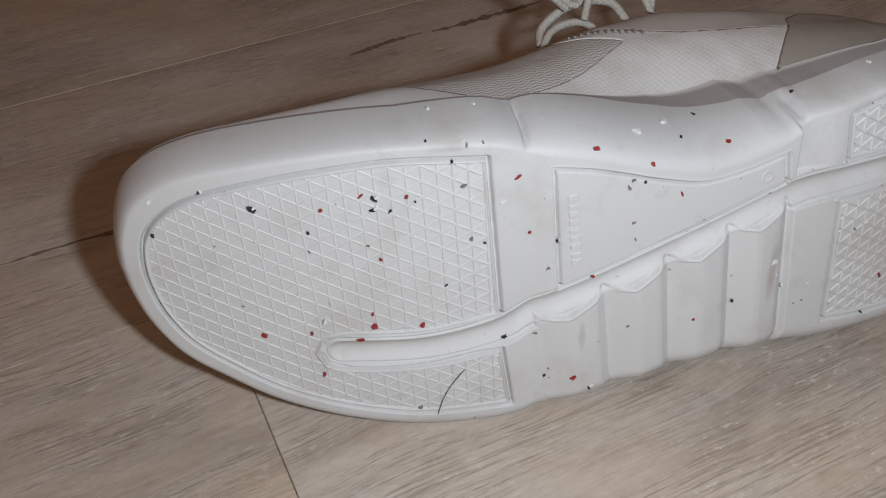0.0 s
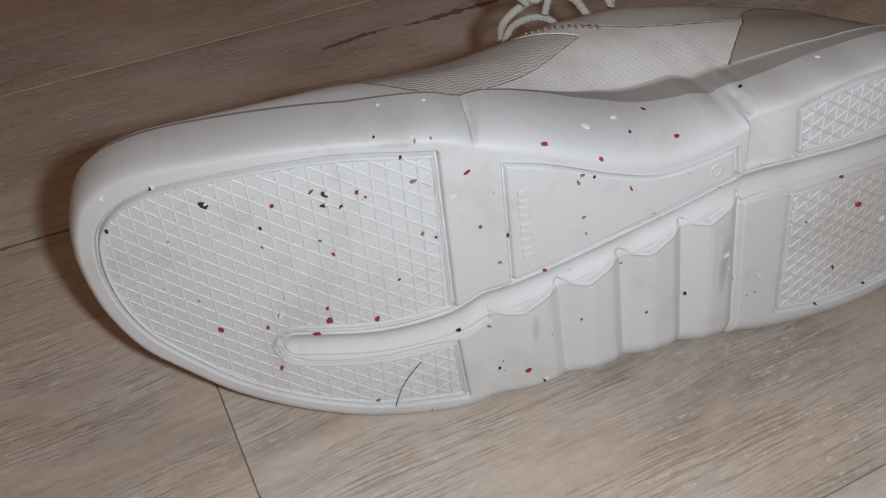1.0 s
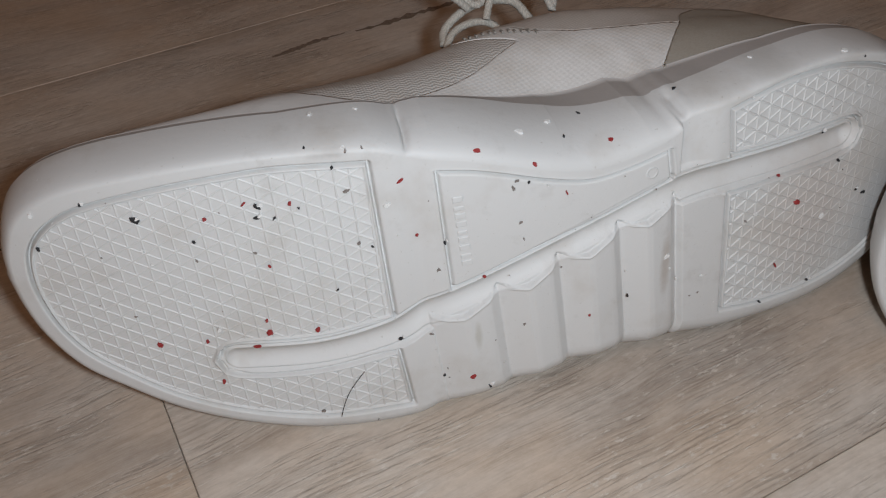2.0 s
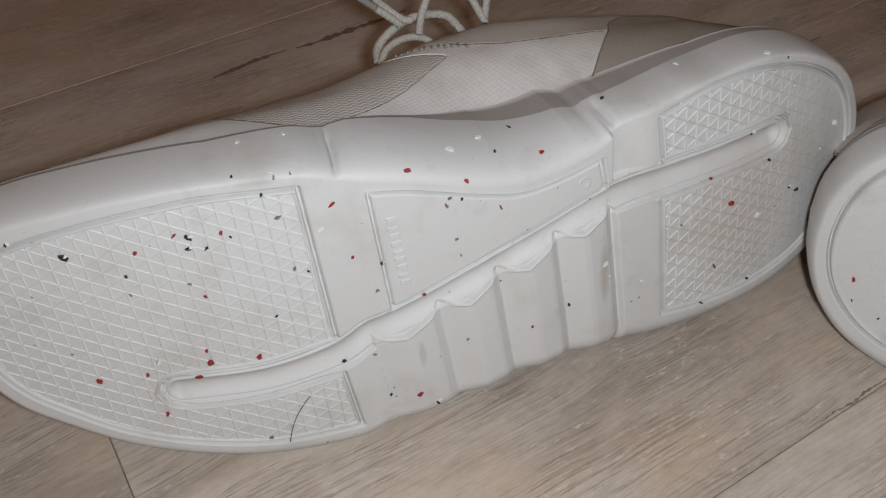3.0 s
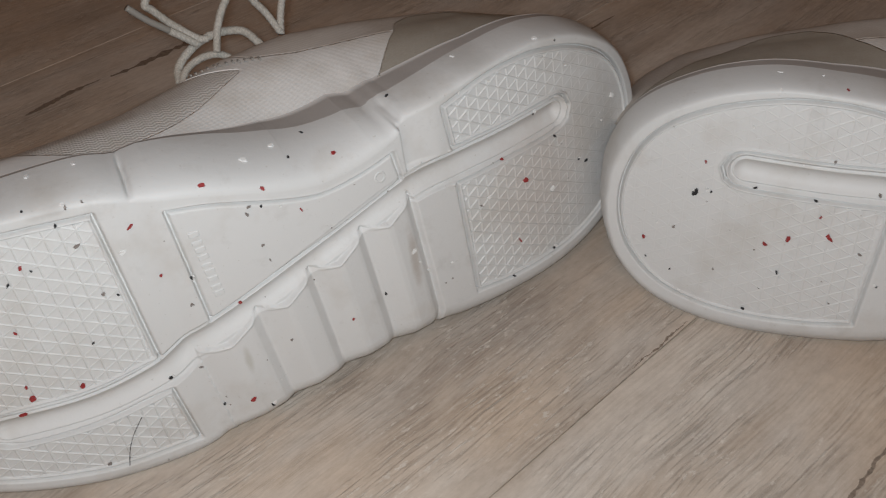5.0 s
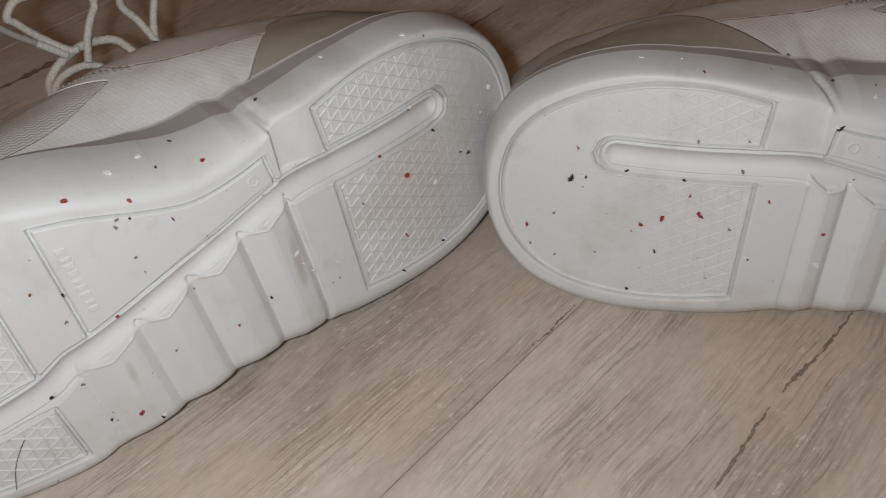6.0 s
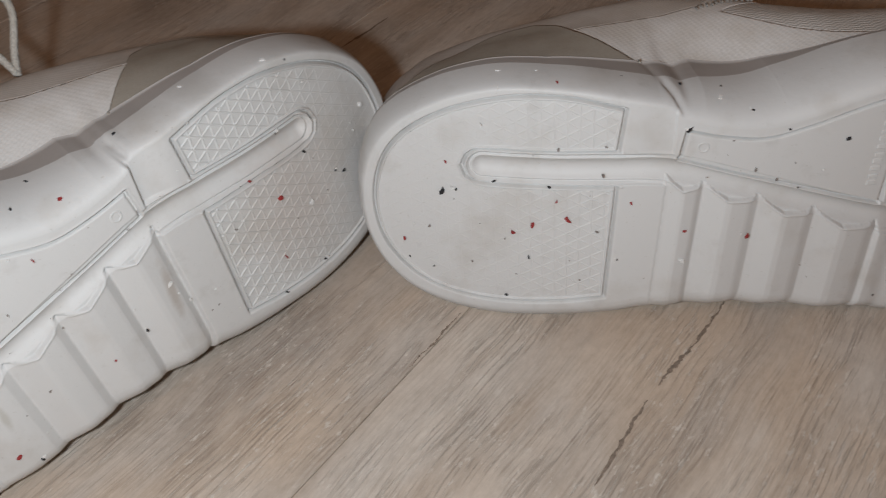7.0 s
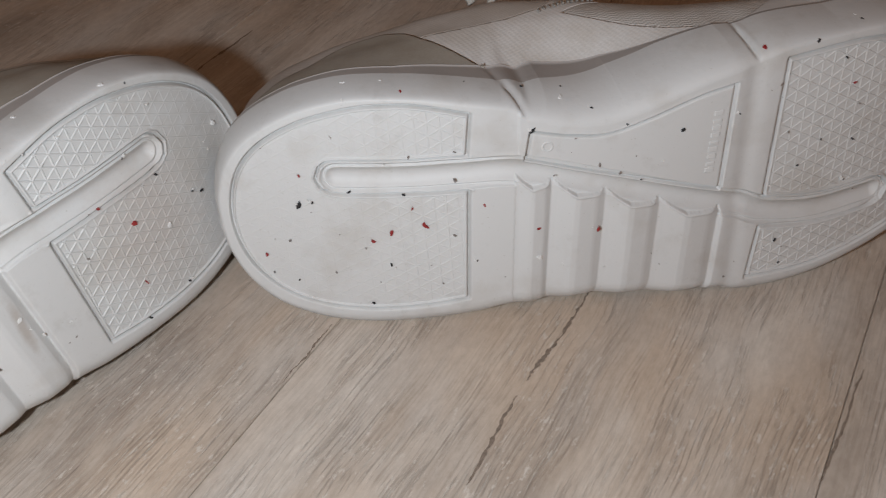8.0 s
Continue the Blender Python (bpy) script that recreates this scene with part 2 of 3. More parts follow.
def plank_floor():
    fl = tagged(new("floor"), "grey-brown oak laminate plank floor", "floor", kind="structure")
    along, across = Vector((math.cos(GRAIN), math.sin(GRAIN), 0)), Vector((-math.sin(GRAIN), math.cos(GRAIN), 0))
    length, width, gap = 1.29, 0.192, 0.00012
    a0, c0 = JOINT.dot(along), 0.080
    turn = Matrix.Rotation(GRAIN, 4, "Z")
    base = bmesh.new()
    box(base, (ROOM_A[0] - 0.1, c0 + ROOM_R[0] * width - 0.1, -0.03), (ROOM_A[1] + 0.1, c0 + ROOM_R[1] * width + 0.1, -0.0125))
    part("underlay", base, DARK, fl).matrix_basis = turn
    whole = None
    for r in range(*ROOM_R):
        shift = (0.0, 0.74, 0.38, 0.62)[r % 4] * length
        for k in range(-3, 4):
            start = a0 + shift + k * length
            lo, hi = max(start, ROOM_A[0]), min(start + length, ROOM_A[1])
            if hi - lo < 0.02:
                continue
            if hi - lo > length - 0.001 and whole:
                ob = new("plank", whole)
                ob.parent = fl
            else:
                bm = bmesh.new()
                box(bm, (gap, gap, -0.012), (hi - lo - gap, width - gap, 0), 0.00035)
                ob = part("plank", bm, WOOD, fl)
                if hi - lo > length - 0.001:
                    whole = ob.data
            ob.matrix_basis = Matrix.Translation(along * lo + across * (c0 + r * width)) @ turn
    # printed cracks and dark streaks along the grain
    rnd = random.Random(5)
    for a, b, width in CRACKS:
        a, b = Vector((*a, 0)), Vector((*b, 0))
        n, vs, fs = 26, [], []
        side = Vector((-(b - a).y, (b - a).x, 0)).normalized()
        drift = 0.0
        for k in range(n + 1):
            t = k / n
            drift += rnd.uniform(-0.0004, 0.0004)
            w = width * (0.25 + rnd.random()) * math.sin(math.pi * min(1, max(0.02, t))) ** 0.5
            c = a.lerp(b, t) + side * drift
            vs += [tuple(c - side * w + Vector((0, 0, 0.00012))), tuple(c + Vector((0, 0, 0.00022))), tuple(c + side * w + Vector((0, 0, 0.00012)))]
            if k:
                m = 3 * k
                fs += [(m - 3, m, m + 1, m - 2), (m - 2, m + 1, m + 2, m - 1)]
        mesh_part("crack", vs, fs, CRACK, fl, "dark printed wood crack")
    return fl


def room():
    lo, hi, h, t = (ROOM_A[0], 0.08 + ROOM_R[0] * 0.192), (ROOM_A[1], 0.08 + ROOM_R[1] * 0.192), 2.5, 0.12
    spans = {"wall_north": ((lo[0] - t, hi[1], -0.03), (hi[0] + t, hi[1] + t, h)), "wall_south": ((lo[0] - t, lo[1] - t, -0.03), (hi[0] + t, lo[1], h)),
             "wall_east": ((hi[0], lo[1], -0.03), (hi[0] + t, hi[1], h)), "wall_west": ((lo[0] - t, lo[1], -0.03), (lo[0], hi[1], h)),
             "ceiling": ((lo[0] - t, lo[1] - t, h), (hi[0] + t, hi[1] + t, h + t))}
    for name, (a, b) in spans.items():
        bm = bmesh.new()
        box(bm, a, b)
        ob = part(name, bm, WALL)
        ob.matrix_basis = Matrix.Rotation(GRAIN, 4, "Z")
        tagged(ob, "plain painted room surface", "ceiling" if name == "ceiling" else "wall", kind="structure")


# ---------------------------------------------------------------- sneaker
MM = 0.001
CURVE = 1.09
TOP = [(-166, 77), (-164.5, 86), (-160, 96), (-152, 103), (-141, 107.5), (-125, 110.5), (-105, 113), (-83, 114), (-58, 112.5), (-45, 108.5), (-28, 104.5),
       (-6, 97.5), (8, 94.5), (22, 95.5), (35, 99), (42, 103), (56, 106.5), (75, 110), (95, 111), (110, 108.5), (122, 104), (135, 96), (144, 86), (150, 72), (151.5, 58)]
LOW = [(-166, 77), (-165, 66), (-162, 55), (-155, 43), (-144, 34), (-130, 24.5), (-112, 17), (-92, 12), (-77, 10.5), (-60, 11), (-50, 12.5), (-42, 15), (-20, 19),
       (0, 23), (20, 25), (43, 24), (57, 21), (75, 18.5), (100, 16.5), (120, 18.5), (135, 24), (145, 34), (150, 46), (151.5, 58)]
CHANNEL = [(-107, 41.8), (-80, 41.2), (-58, 45.5), (-45, 51.5), (-24, 58.5), (7, 69.5), (38, 79.2), (60, 80), (80, 79.8), (105, 80.4)]
PANEL = [(-39, 103), (-28, 101), (-18, 98), (-6, 94), (8, 90.7), (22, 92), (35, 95), (37, 83), (17, 76.5), (-3, 70.5), (-23, 64), (-37, 59.5)]
PAD_TOE = [(-58, 109), (-83, 110.5), (-99, 109.5), (-115, 107.5), (-131, 104.5), (-143, 101), (-152, 95.5), (-158, 88), (-160.5, 79), (-160.5, 69), (-158, 58), (-152, 47),
           (-141, 37), (-128, 27.5), (-111, 20), (-92, 15), (-77, 13.3), (-53.5, 14), (-56, 38.5), (-80, 34.3), (-105, 34.8), (-112, 37), (-114, 41.8), (-112, 46), (-106, 48.6),
           (-80, 48.2), (-56, 52.5)]
PAD_HEEL = [(56, 103.5), (71, 107.3), (82, 108.6), (97, 108), (116, 103), (132, 94), (142, 82), (147, 66), (146.5, 50), (141, 37), (130, 26.5), (115, 21), (98, 19.2), (78, 20.3),
            (61, 23), (58, 72.8), (80, 72.8), (105, 73.4), (111.5, 76), (113, 80.4), (111, 85), (105, 87.4), (80, 86.8), (58, 87.2)]


def toe_out(points):
    """The toe's end drawn out a little."""
    return [(u - 1.3 * min(1.0, max(0.0, (-u - 128) / 30)), v) for u, v in points]


TOP, LOW, PAD_TOE = toe_out(TOP), toe_out(LOW), toe_out(PAD_TOE)


def dense(points, n=12):
    """A smooth curve through points."""
    p = np.array(points, float)
    q = np.vstack([2 * p[0] - p[1], p, 2 * p[-1] - p[-2]])
    out = []
    for k in range(1, len(q) - 2):
        a, b, c, d = q[k - 1], q[k], q[k + 1], q[k + 2]
        for t in np.linspace(0, 1, n, endpoint=False):
            out.append(0.5 * (2 * b + (c - a) * t + (2 * a - 5 * b + 4 * c - d) * t * t + (3 * b - a - 3 * c + d) * t ** 3))
    out.append(p[-1])
    return np.array(out)


def curve_of(points):
    d = dense(points)
    order = np.argsort(d[:, 0], kind="stable")
    return d[order, 0], d[order, 1]


def rounded(poly, sharp=32, n=6):
    """A closed outline made smooth between its sharp corners."""
    p = np.array(poly, float)
    m = len(p)
    a, b = p - np.roll(p, 1, 0), np.roll(p, -1, 0) - p
    turn = np.degrees(np.abs(np.arctan2(a[:, 0] * b[:, 1] - a[:, 1] * b[:, 0], (a * b).sum(1))))
    corner = [k for k in range(m) if turn[k] > sharp]
    out = []
    for i, k in enumerate(corner):
        end = corner[(i + 1) % len(corner)]
        span = [p[(k + j) % m] for j in range((end - k) % m + 1)]
        out += [tuple(q) for q in dense(span, n)[:-1]] if len(span) > 2 else [tuple(span[0])]
    return out


PANEL_LOW = PANEL[7:]
PANEL, PAD_TOE, PAD_HEEL = rounded(PANEL), rounded(PAD_TOE, 40), rounded(PAD_HEEL, 40)
TOP_U, TOP_V = curve_of(TOP)
LOW_U, LOW_V = curve_of(LOW)


def near_line(u, v, line):
    """Distance to a polyline."""
    best = np.full(u.shape, 1e9)
    for (a, b), (c, d) in zip(line[:-1], line[1:]):
        ex, ey = c - a, d - b
        t = np.clip(((u - a) * ex + (v - b) * ey) / (ex * ex + ey * ey + 1e-12), 0, 1)
        best = np.minimum(best, np.hypot(u - a - t * ex, v - b - t * ey))
    return best


def within(u, v, poly):
    inside = np.zeros(u.shape, bool)
    p = list(poly)
    for (a, b), (c, d) in zip(p, p[1:] + p[:1]):
        cross = ((b > v) != (d > v)) & (u < (c - a) * (v - b) / (d - b + 1e-12) + a)
        inside ^= cross
    return inside


def step(x, a, b):
    t = np.clip((x - a) / (b - a), 0, 1)
    return t * t * (3 - 2 * t)


# side lugs: lean, depth at the foot, then each one's valley, next valley and depth at its start, and the arch strap's depth (mm); both shoes' lugs face the same way as they lie
LUGS_A = (-0.085, -2.6, [(-44.4, -21.0, -0.6), (-21.0, 0.2, -2.6), (0.2, 21.6, -2.6), (21.6, 41.7, -2.6)], 2.4)
LUGS_B = (-0.055, -1.7, [(42.5, 29.0, -0.3), (29.0, 8.4, -1.7), (8.4, -13.1, -1.7), (-13.1, -38.0, -1.7)], 0.7)
CHAN_D = dense(CHANNEL, 8)


def relief(u, v, lugs=LUGS_A):
    """Height of the tread above the sole's plane, in mm."""
    h = np.zeros(u.shape)
    chan_v = np.interp(u, CHAN_D[:, 0], CHAN_D[:, 1])
    d = near_line(u, v, CHAN_D)
    lean, foot, rows, strap = lugs
    uu = u - lean * (v - 45)
    ribs, reach, on_lug = np.zeros(u.shape), np.full(u.shape, 7.5), np.zeros(u.shape, bool)
    for a, b, deep in rows:
        q = (uu - a) / (b - a)
        on = (q >= 0) & (q < 1)
        on_lug |= on
        ribs = np.where(on, np.interp(q, [0, 0.10, 0.42, 0.52, 0.80, 0.86, 1], [deep, deep * 0.7, 1.0, 1.1, 0.1, -0.3, foot]), ribs)
        reach = np.where(on, np.interp(q, [0, 0.2, 0.45, 0.86, 1], [2.2, 4.6, 6.4, 4.4, 2.2]), reach)
    a, b, _ = rows[-1]
    q = (uu - b) / math.copysign(1.6, b - a)
    on = (q >= 0) & (q < 1)
    ribs, reach = np.where(on, foot * (1 - q), ribs), np.where(on, 2.2 + 5 * q, reach)
    low_side = chan_v - v
    h += ribs * step(low_side, reach - 0.4, reach + 0.5)
    h += 0.4 * np.exp(-((low_side - reach - 0.8) / 0.45) ** 2) * on_lug * step(ribs, -2.0, -0.5)
    # straps on both sides of the arch
    above = step(v - chan_v, 5.5, 8)
    h += -1.0 * np.exp(-((u + 46) / 4.0) ** 2)
    h += -strap * step(u, 38.8, 39.4) * (1 - step(u, 40.5, 54)) * above
    # channel
    h += np.where(d < 4.4, -2.6 * (1 - (d / 4.4) ** 2), 0) - 1.2 * (1 - step(d, 5.9, 6.4)) * ~(on_lug & (low_side > reach)) - 1.1 * np.exp(-((d - 5.0) / 0.5) ** 2) * (1 - np.exp(-((u - 0) / 50) ** 8))
    h += 0.45 * np.exp(-((d - 6.9) / 0.45) ** 2) * ((u < -56) | (u > 56))
    # arch panel
    e = near_line(u, v, PANEL + PANEL[:1])
    ins = within(u, v, PANEL)
    es = np.where(ins, e, -e)
    h += -2.6 * np.exp(-((es - 0.1) / 0.55) ** 2) + 0.3 * np.exp(-((es + 0.75) / 0.4) ** 2) - 0.55 * step(es, 0.2, 0.9)
    low = near_line(u, v, PANEL_LOW)
    h += 0.7 * np.exp(-(low / 0.8) ** 2)
    # tread pads
    for pad in (PAD_TOE, PAD_HEEL):
        e = near_line(u, v, list(pad) + [pad[0]])
        ins = within(u, v, pad)
        es = np.where(ins, e, -e)
        h += -2.7 * np.exp(-((es + 0.05) / 0.55) ** 2) + 0.1 * np.exp(-((es - 0.95) / 0.35) ** 2) - 0.9 * step(es, 1.1, 1.6)
    return h


def bend(u, v, w):
    """From sole coordinates in mm to the shoe's own metres."""
    u, v, w = np.asarray(u) * MM, np.asarray(v) * MM, np.asarray(w) * MM
    return np.stack([u, v, w - CURVE * u * u], -1)


SEAM_U = [-168, -145, -130, -80, -50, -40, -20, 0, 30, 45, 80, 120, 151.5]
SEAM_W = [20, 23, 25, 25, 26, 28, 31, 36, 38, 31, 25, 22, 21]
WALL_W = [17, 19.5, 21.5, 22, 23.5, 25.5, 27.5, 26, 21, 17, 17, 17, 17]
BULGE_TOP = [4.5, 4.2, 4, 3.6, 6, 8.5, 9.6, 10.5, 9.0, 4.5, 2.8, 2.8, 3.2]
BULGE_LOW = [5, 6, 7, 8, 9, 9, 10, 11, 12, 12, 11, 9, 5]


# upper: stations along the shoe, and across it the side's fullest point, the shoulder and the crest (mm)
SHAPE_U = [-161, -150, -130, -105, -84, -40, 5, 32, 62, 100, 125, 142, 149]
SHAPE = {"mv": [86, 100, 109, 112, 113, 111, 111, 110, 110, 106, 97, 84, 72], "mw": [24, 29, 34, 38, 44, 55, 68, 68, 62, 52, 50, 48, 45],
         "sv": [84, 92, 96, 98, 100, 98, 103, 106, 103, 97, 86, 75, 66], "sw": [27, 36.5, 46.5, 55.5, 64.5, 83, 98, 98, 92, 82, 85, 80, 75],
         "pv": [78, 78, 74, 70, 68, 66, 68, 68, 66, 62, 60, 58, 58], "pw": [30, 38, 48, 57, 66, 90, 112, 112, 104, 96, 96, 92, 88]}
STITCH = flat("stitch_thread", (0.30, 0.28, 0.25), 0.8)
UPPER_PARTS = [("toe_overlay", TOECAP, 0.3, "smooth white toe overlay"), ("vamp_mesh", KNIT, 0.0, "grey zigzag knit mesh"), ("side_overlay", OVERLAY, 0.15, "white embossed side panel"),
               ("collar_mesh", COLLAR, 0.1, "beige mesh ankle collar"), ("heel_counter", SUEDE, 0.7, "olive-grey heel panel")]


def panels(u, f):
    """Which piece of the upper covers each place: index into UPPER_PARTS, or -1 for the ankle opening."""
    k = np.full(u.shape, 2)
    k[f > np.interp(u, [-50, -40, -30, -15, 0, 8], [0.02, 0.045, 0.085, 0.17, 0.27, 0.33])] = 1
    k[(u > 8) | ((u > -12) & (f > 0.52 - 0.0095 * (u + 12)))] = 2
    k[(u > 8) & (f > np.interp(u, [8, 14, 30, 60, 95], [0.52, 0.41, 0.34, 0.30, 0.27]))] = 3
    k[f < np.interp(u, [-86, -80, -70, -60, -50, -48], [1.01, 0.5, 0.25, 0.12, 0.02, -1])] = 0
    k[u > 57 + 50 * f] = 3
    k[(u > 46) & (f < np.interp(u, [45, 66, 71, 80, 90, 98, 112, 130, 150], [0, 0.27, 0.38, 0.46, 0.46, 0.43, 0.33, 0.24, 0.16]))] = 4
    k[(u > 25) & (u < 132) & (f > 0.86)] = -1
    return k


def even_rim(pts, quads, times=24):
    """A piece of cloth with its cut edge drawn smooth."""
    e = np.concatenate([quads[:, [k, (k + 1) % 4]] for k in range(4)])
    key = np.sort(e, 1)
    _, first, count = np.unique(key[:, 0] * len(pts) + key[:, 1], return_index=True, return_counts=True)
    rim = key[first[count == 1]]
    pts = pts.copy()
    deg = np.zeros(len(pts))
    np.add.at(deg, rim.ravel(), 1)
    on = deg == 2
    for _ in range(times):
        near = np.zeros_like(pts)
        np.add.at(near, rim[:, 0], pts[rim[:, 1]])
        np.add.at(near, rim[:, 1], pts[rim[:, 0]])
        pts[on] = 0.5 * pts[on] + 0.25 * near[on]
    return pts


def sneaker(name, flip, wear, lugs, sole_mat):
    """A trainer lying on its side; local x runs toe to heel, y across the sole, z out of the tread. flip mirrors it."""
    shoe = new(name)
    sg = -1.0 if flip else 1.0

    def put(points):
        q = np.array(points, float)
        q[..., 0] *= sg
        return q

    def turned(faces):
        return [tuple(f)[::-1] for f in faces] if flip else faces

    # tread face
    NU, NV = 1040, 340
    s = np.linspace(0, 1, NU)
    s = 0.72 * s + 0.28 * (1 - np.cos(np.pi * s)) / 2
    us = -167.22 + s * (151.43 + 167.22)
    vt, vb = np.interp(us, TOP_U, TOP_V), np.interp(us, LOW_U, LOW_V)
    tt = np.linspace(0, 1, NV)
    U = np.repeat(us[:, None], NV, 1)
    V = vb[:, None] + (vt - vb)[:, None] * tt[None, :]
    Hh = relief(U, V, lugs)
    verts = list(put(bend(U, V, Hh)).reshape(-1, 3))
    idx = np.arange(NU * NV).reshape(NU, NV)
    faces = np.stack([idx[:-1, :-1], idx[1:, :-1], idx[1:, 1:], idx[:-1, 1:]], -1).reshape(-1, 4).tolist()
    # side wall
    ring = np.concatenate([idx[:, -1], idx[-1, -2:0:-1], idx[::-1, 0], idx[0, 1:-1]])
    ru, rv, rh = U.ravel()[ring], V.ravel()[ring], Hh.ravel()[ring]
    R = len(ring)
    pts = np.stack([ru, rv], -1)
    tan = np.roll(pts, -1, 0) - np.roll(pts, 1, 0)
    nrm = np.stack([-tan[:, 1], tan[:, 0]], -1)
    nrm /= np.linalg.norm(nrm, axis=1)[:, None] + 1e-9
    for _ in range(30):
        nrm = (np.roll(nrm, 1, 0) + nrm + np.roll(nrm, -1, 0)) / 3
    nrm /= np.linalg.norm(nrm, axis=1)[:, None] + 1e-9
    ny = nrm[:, 1]
    b_end = np.where(ru < 0, 4.5, 3.5)
    b = np.where(ny > 0, b_end + (np.interp(ru, SEAM_U, BULGE_TOP) - b_end) * ny ** 2, b_end + (np.interp(ru, SEAM_U, BULGE_LOW) - b_end) * ny ** 2)
    T = np.interp(ru, SEAM_U, SEAM_W)
    a = np.minimum(T - 2.4, np.where(ny > 0, np.interp(ru, SEAM_U, WALL_W), 15.0))
    prev, band = ring, []
    K = 14
    for k in range(1, K + 1):
        if k <= 10:
            q = k / 10 * math.pi / 2
            off, w = b * math.sin(q), -a * (1 - math.cos(q))
        else:
            f = (k - 10) / 4
            off, w = b - 0.6 * f, -a - (T - a) * f
        heel_cut = 36.0 + 0.8 * k if flip else 41.0
        notch = np.where(ny > 0.3, 1.5 * np.exp(-((ru + 47) / 1.0) ** 2) + 1.4 * np.exp(-((ru - heel_cut) / 1.2) ** 2), 0)
        grow = min(1.0, k / 4) if k < 9 else 0.25
        p = bend(ru + nrm[:, 0] * (off - notch * grow), rv + nrm[:, 1] * (off - notch * grow), w + rh * max(0.0, 1 - k / 13))
        start = len(verts)
        verts += list(put(p))
        cur = np.arange(start, start + R)
        (faces if k <= 10 else band).extend(np.stack([prev, np.roll(prev, -1), np.roll(cur, -1), cur], -1).tolist())
        prev = cur
    band.append(prev.tolist()[::-1])
    outsole = mesh_part("outsole", verts, turned([f[::-1] for f in faces]), sole_mat, shoe, "off-white moulded rubber sole")
    used = np.unique(np.concatenate([np.array(f) for f in band]))
    new_index = {int(k): i for i, k in enumerate(used)}
    mesh_part("midsole_band", [verts[k] for k in used], turned([[new_index[k] for k in f][::-1] for f in band]), BAND, shoe, "taupe strip above the sole")

    # triangular tread ridges: one family straight across the sole, two slanting
    side = 5.15
    rowgap = side * math.sqrt(3) / 2
    for pad, c0 in ((PAD_TOE, np.array((-63.5, 95.5))), (PAD_HEEL, np.array((62.0, 96.0)))):
        rv_, rf_ = [], []
        for ang, share in ((90, 0.8), (30, 0.9), (150, 1.0)):
            A = radians(ang)
            dx, dy = math.cos(A), math.sin(A)
            for m in range(-34, 35):
                o = c0 + np.array([-dy, dx]) * (m * rowgap)
                ts = np.arange(-130, 130, 0.7)
                x, y = o[0] + dx * ts, o[1] + dy * ts
                ok = within(x, y, pad)
                if not ok.any():
                    continue
                worn = wear(x, y)
                ok &= (worn < 0.97) & (near_line(x, y, list(pad) + [pad[0]]) > 1.5)
                last = False
                for i in range(len(ts)):
                    if not ok[i]:
                        last = False
                        continue
                    top = -0.95 + 0.62 * share * (1 - worn[i])
                    n0 = len(rv_)
                    for sx, hh in ((-0.44, -1.05), (-0.17, top), (0.17, top), (0.44, -1.05)):
                        rv_.append((x[i] - dy * sx, y[i] + dx * sx, hh))
                    if last:
                        for k in range(3):
                            rf_.append((n0 - 4 + k, n0 + k, n0 + k + 1, n0 - 3 + k))
                    last = True
        q = np.array(rv_)
        mesh_part("tread_pad", put(bend(q[:, 0], q[:, 1], q[:, 2])), turned([f[::-1] for f in rf_]), sole_mat, outsole, "raised triangle tread pattern")

    # upper
    NS, NT = 600, 230
    uu = -161.5 + 311.5 * (0.75 * np.linspace(0, 1, NS) + 0.25 * (1 - np.cos(np.pi * np.linspace(0, 1, NS))) / 2)
    col = {k: np.interp(uu, SHAPE_U, SHAPE[k]) for k in SHAPE}
    for k in col:
        col[k] = np.convolve(np.pad(col[k], 12, mode="edge"), np.ones(25) / 25, "valid")
    Tw = np.interp(uu, SEAM_U, SEAM_W)
    seam_t = np.interp(uu, TOP_U, TOP_V) + np.interp(uu, SEAM_U, BULGE_TOP) - 2.2
    seam_b = np.interp(uu, LOW_U, LOW_V) - np.interp(uu, SEAM_U, BULGE_LOW) + 3.0
    floor_v = lambda w: 0.163 * w + 3.0
    ctrl = np.array([[seam_t, col["mv"], col["sv"], col["pv"], np.maximum(2 * col["pv"] - col["sv"], floor_v(col["sw"])),
                      np.maximum(2 * col["pv"] - col["mv"], floor_v(col["mw"])), np.maximum(seam_b, floor_v(Tw))],
                     [Tw - 2.5, col["mw"], col["sw"], col["pw"], col["sw"], col["mw"], Tw - 2.5]])
    q = np.concatenate([2 * ctrl[:, :1] - ctrl[:, 1:2], ctrl, 2 * ctrl[:, -1:] - ctrl[:, -2:-1]], 1)
    f = np.linspace(0, 6, NT)
    seg = np.minimum(f.astype(int), 5)
    t = (f - seg)[None, :, None]
    a, b, c, d = q[:, seg], q[:, seg + 1], q[:, seg + 2], q[:, seg + 3]
    sec = 0.5 * (2 * b + (c - a) * t + (2 * a - 5 * b + 4 * c - d) * t * t + (3 * b - a - 3 * c + d) * t ** 3)
    F = np.minimum(f, 6 - f) / 3
    GU, GF = np.repeat(uu[:, None], NT, 1), np.repeat(F[None, :], NS, 0)
    GV, GW = sec[0].T, sec[1].T
    # outward offset of the panels that are laid on
    dv, dw = np.gradient(GV, axis=1), np.gradient(GW, axis=1)
    nl = np.hypot(dv, dw) + 1e-9
    kind = panels(GU, GF)
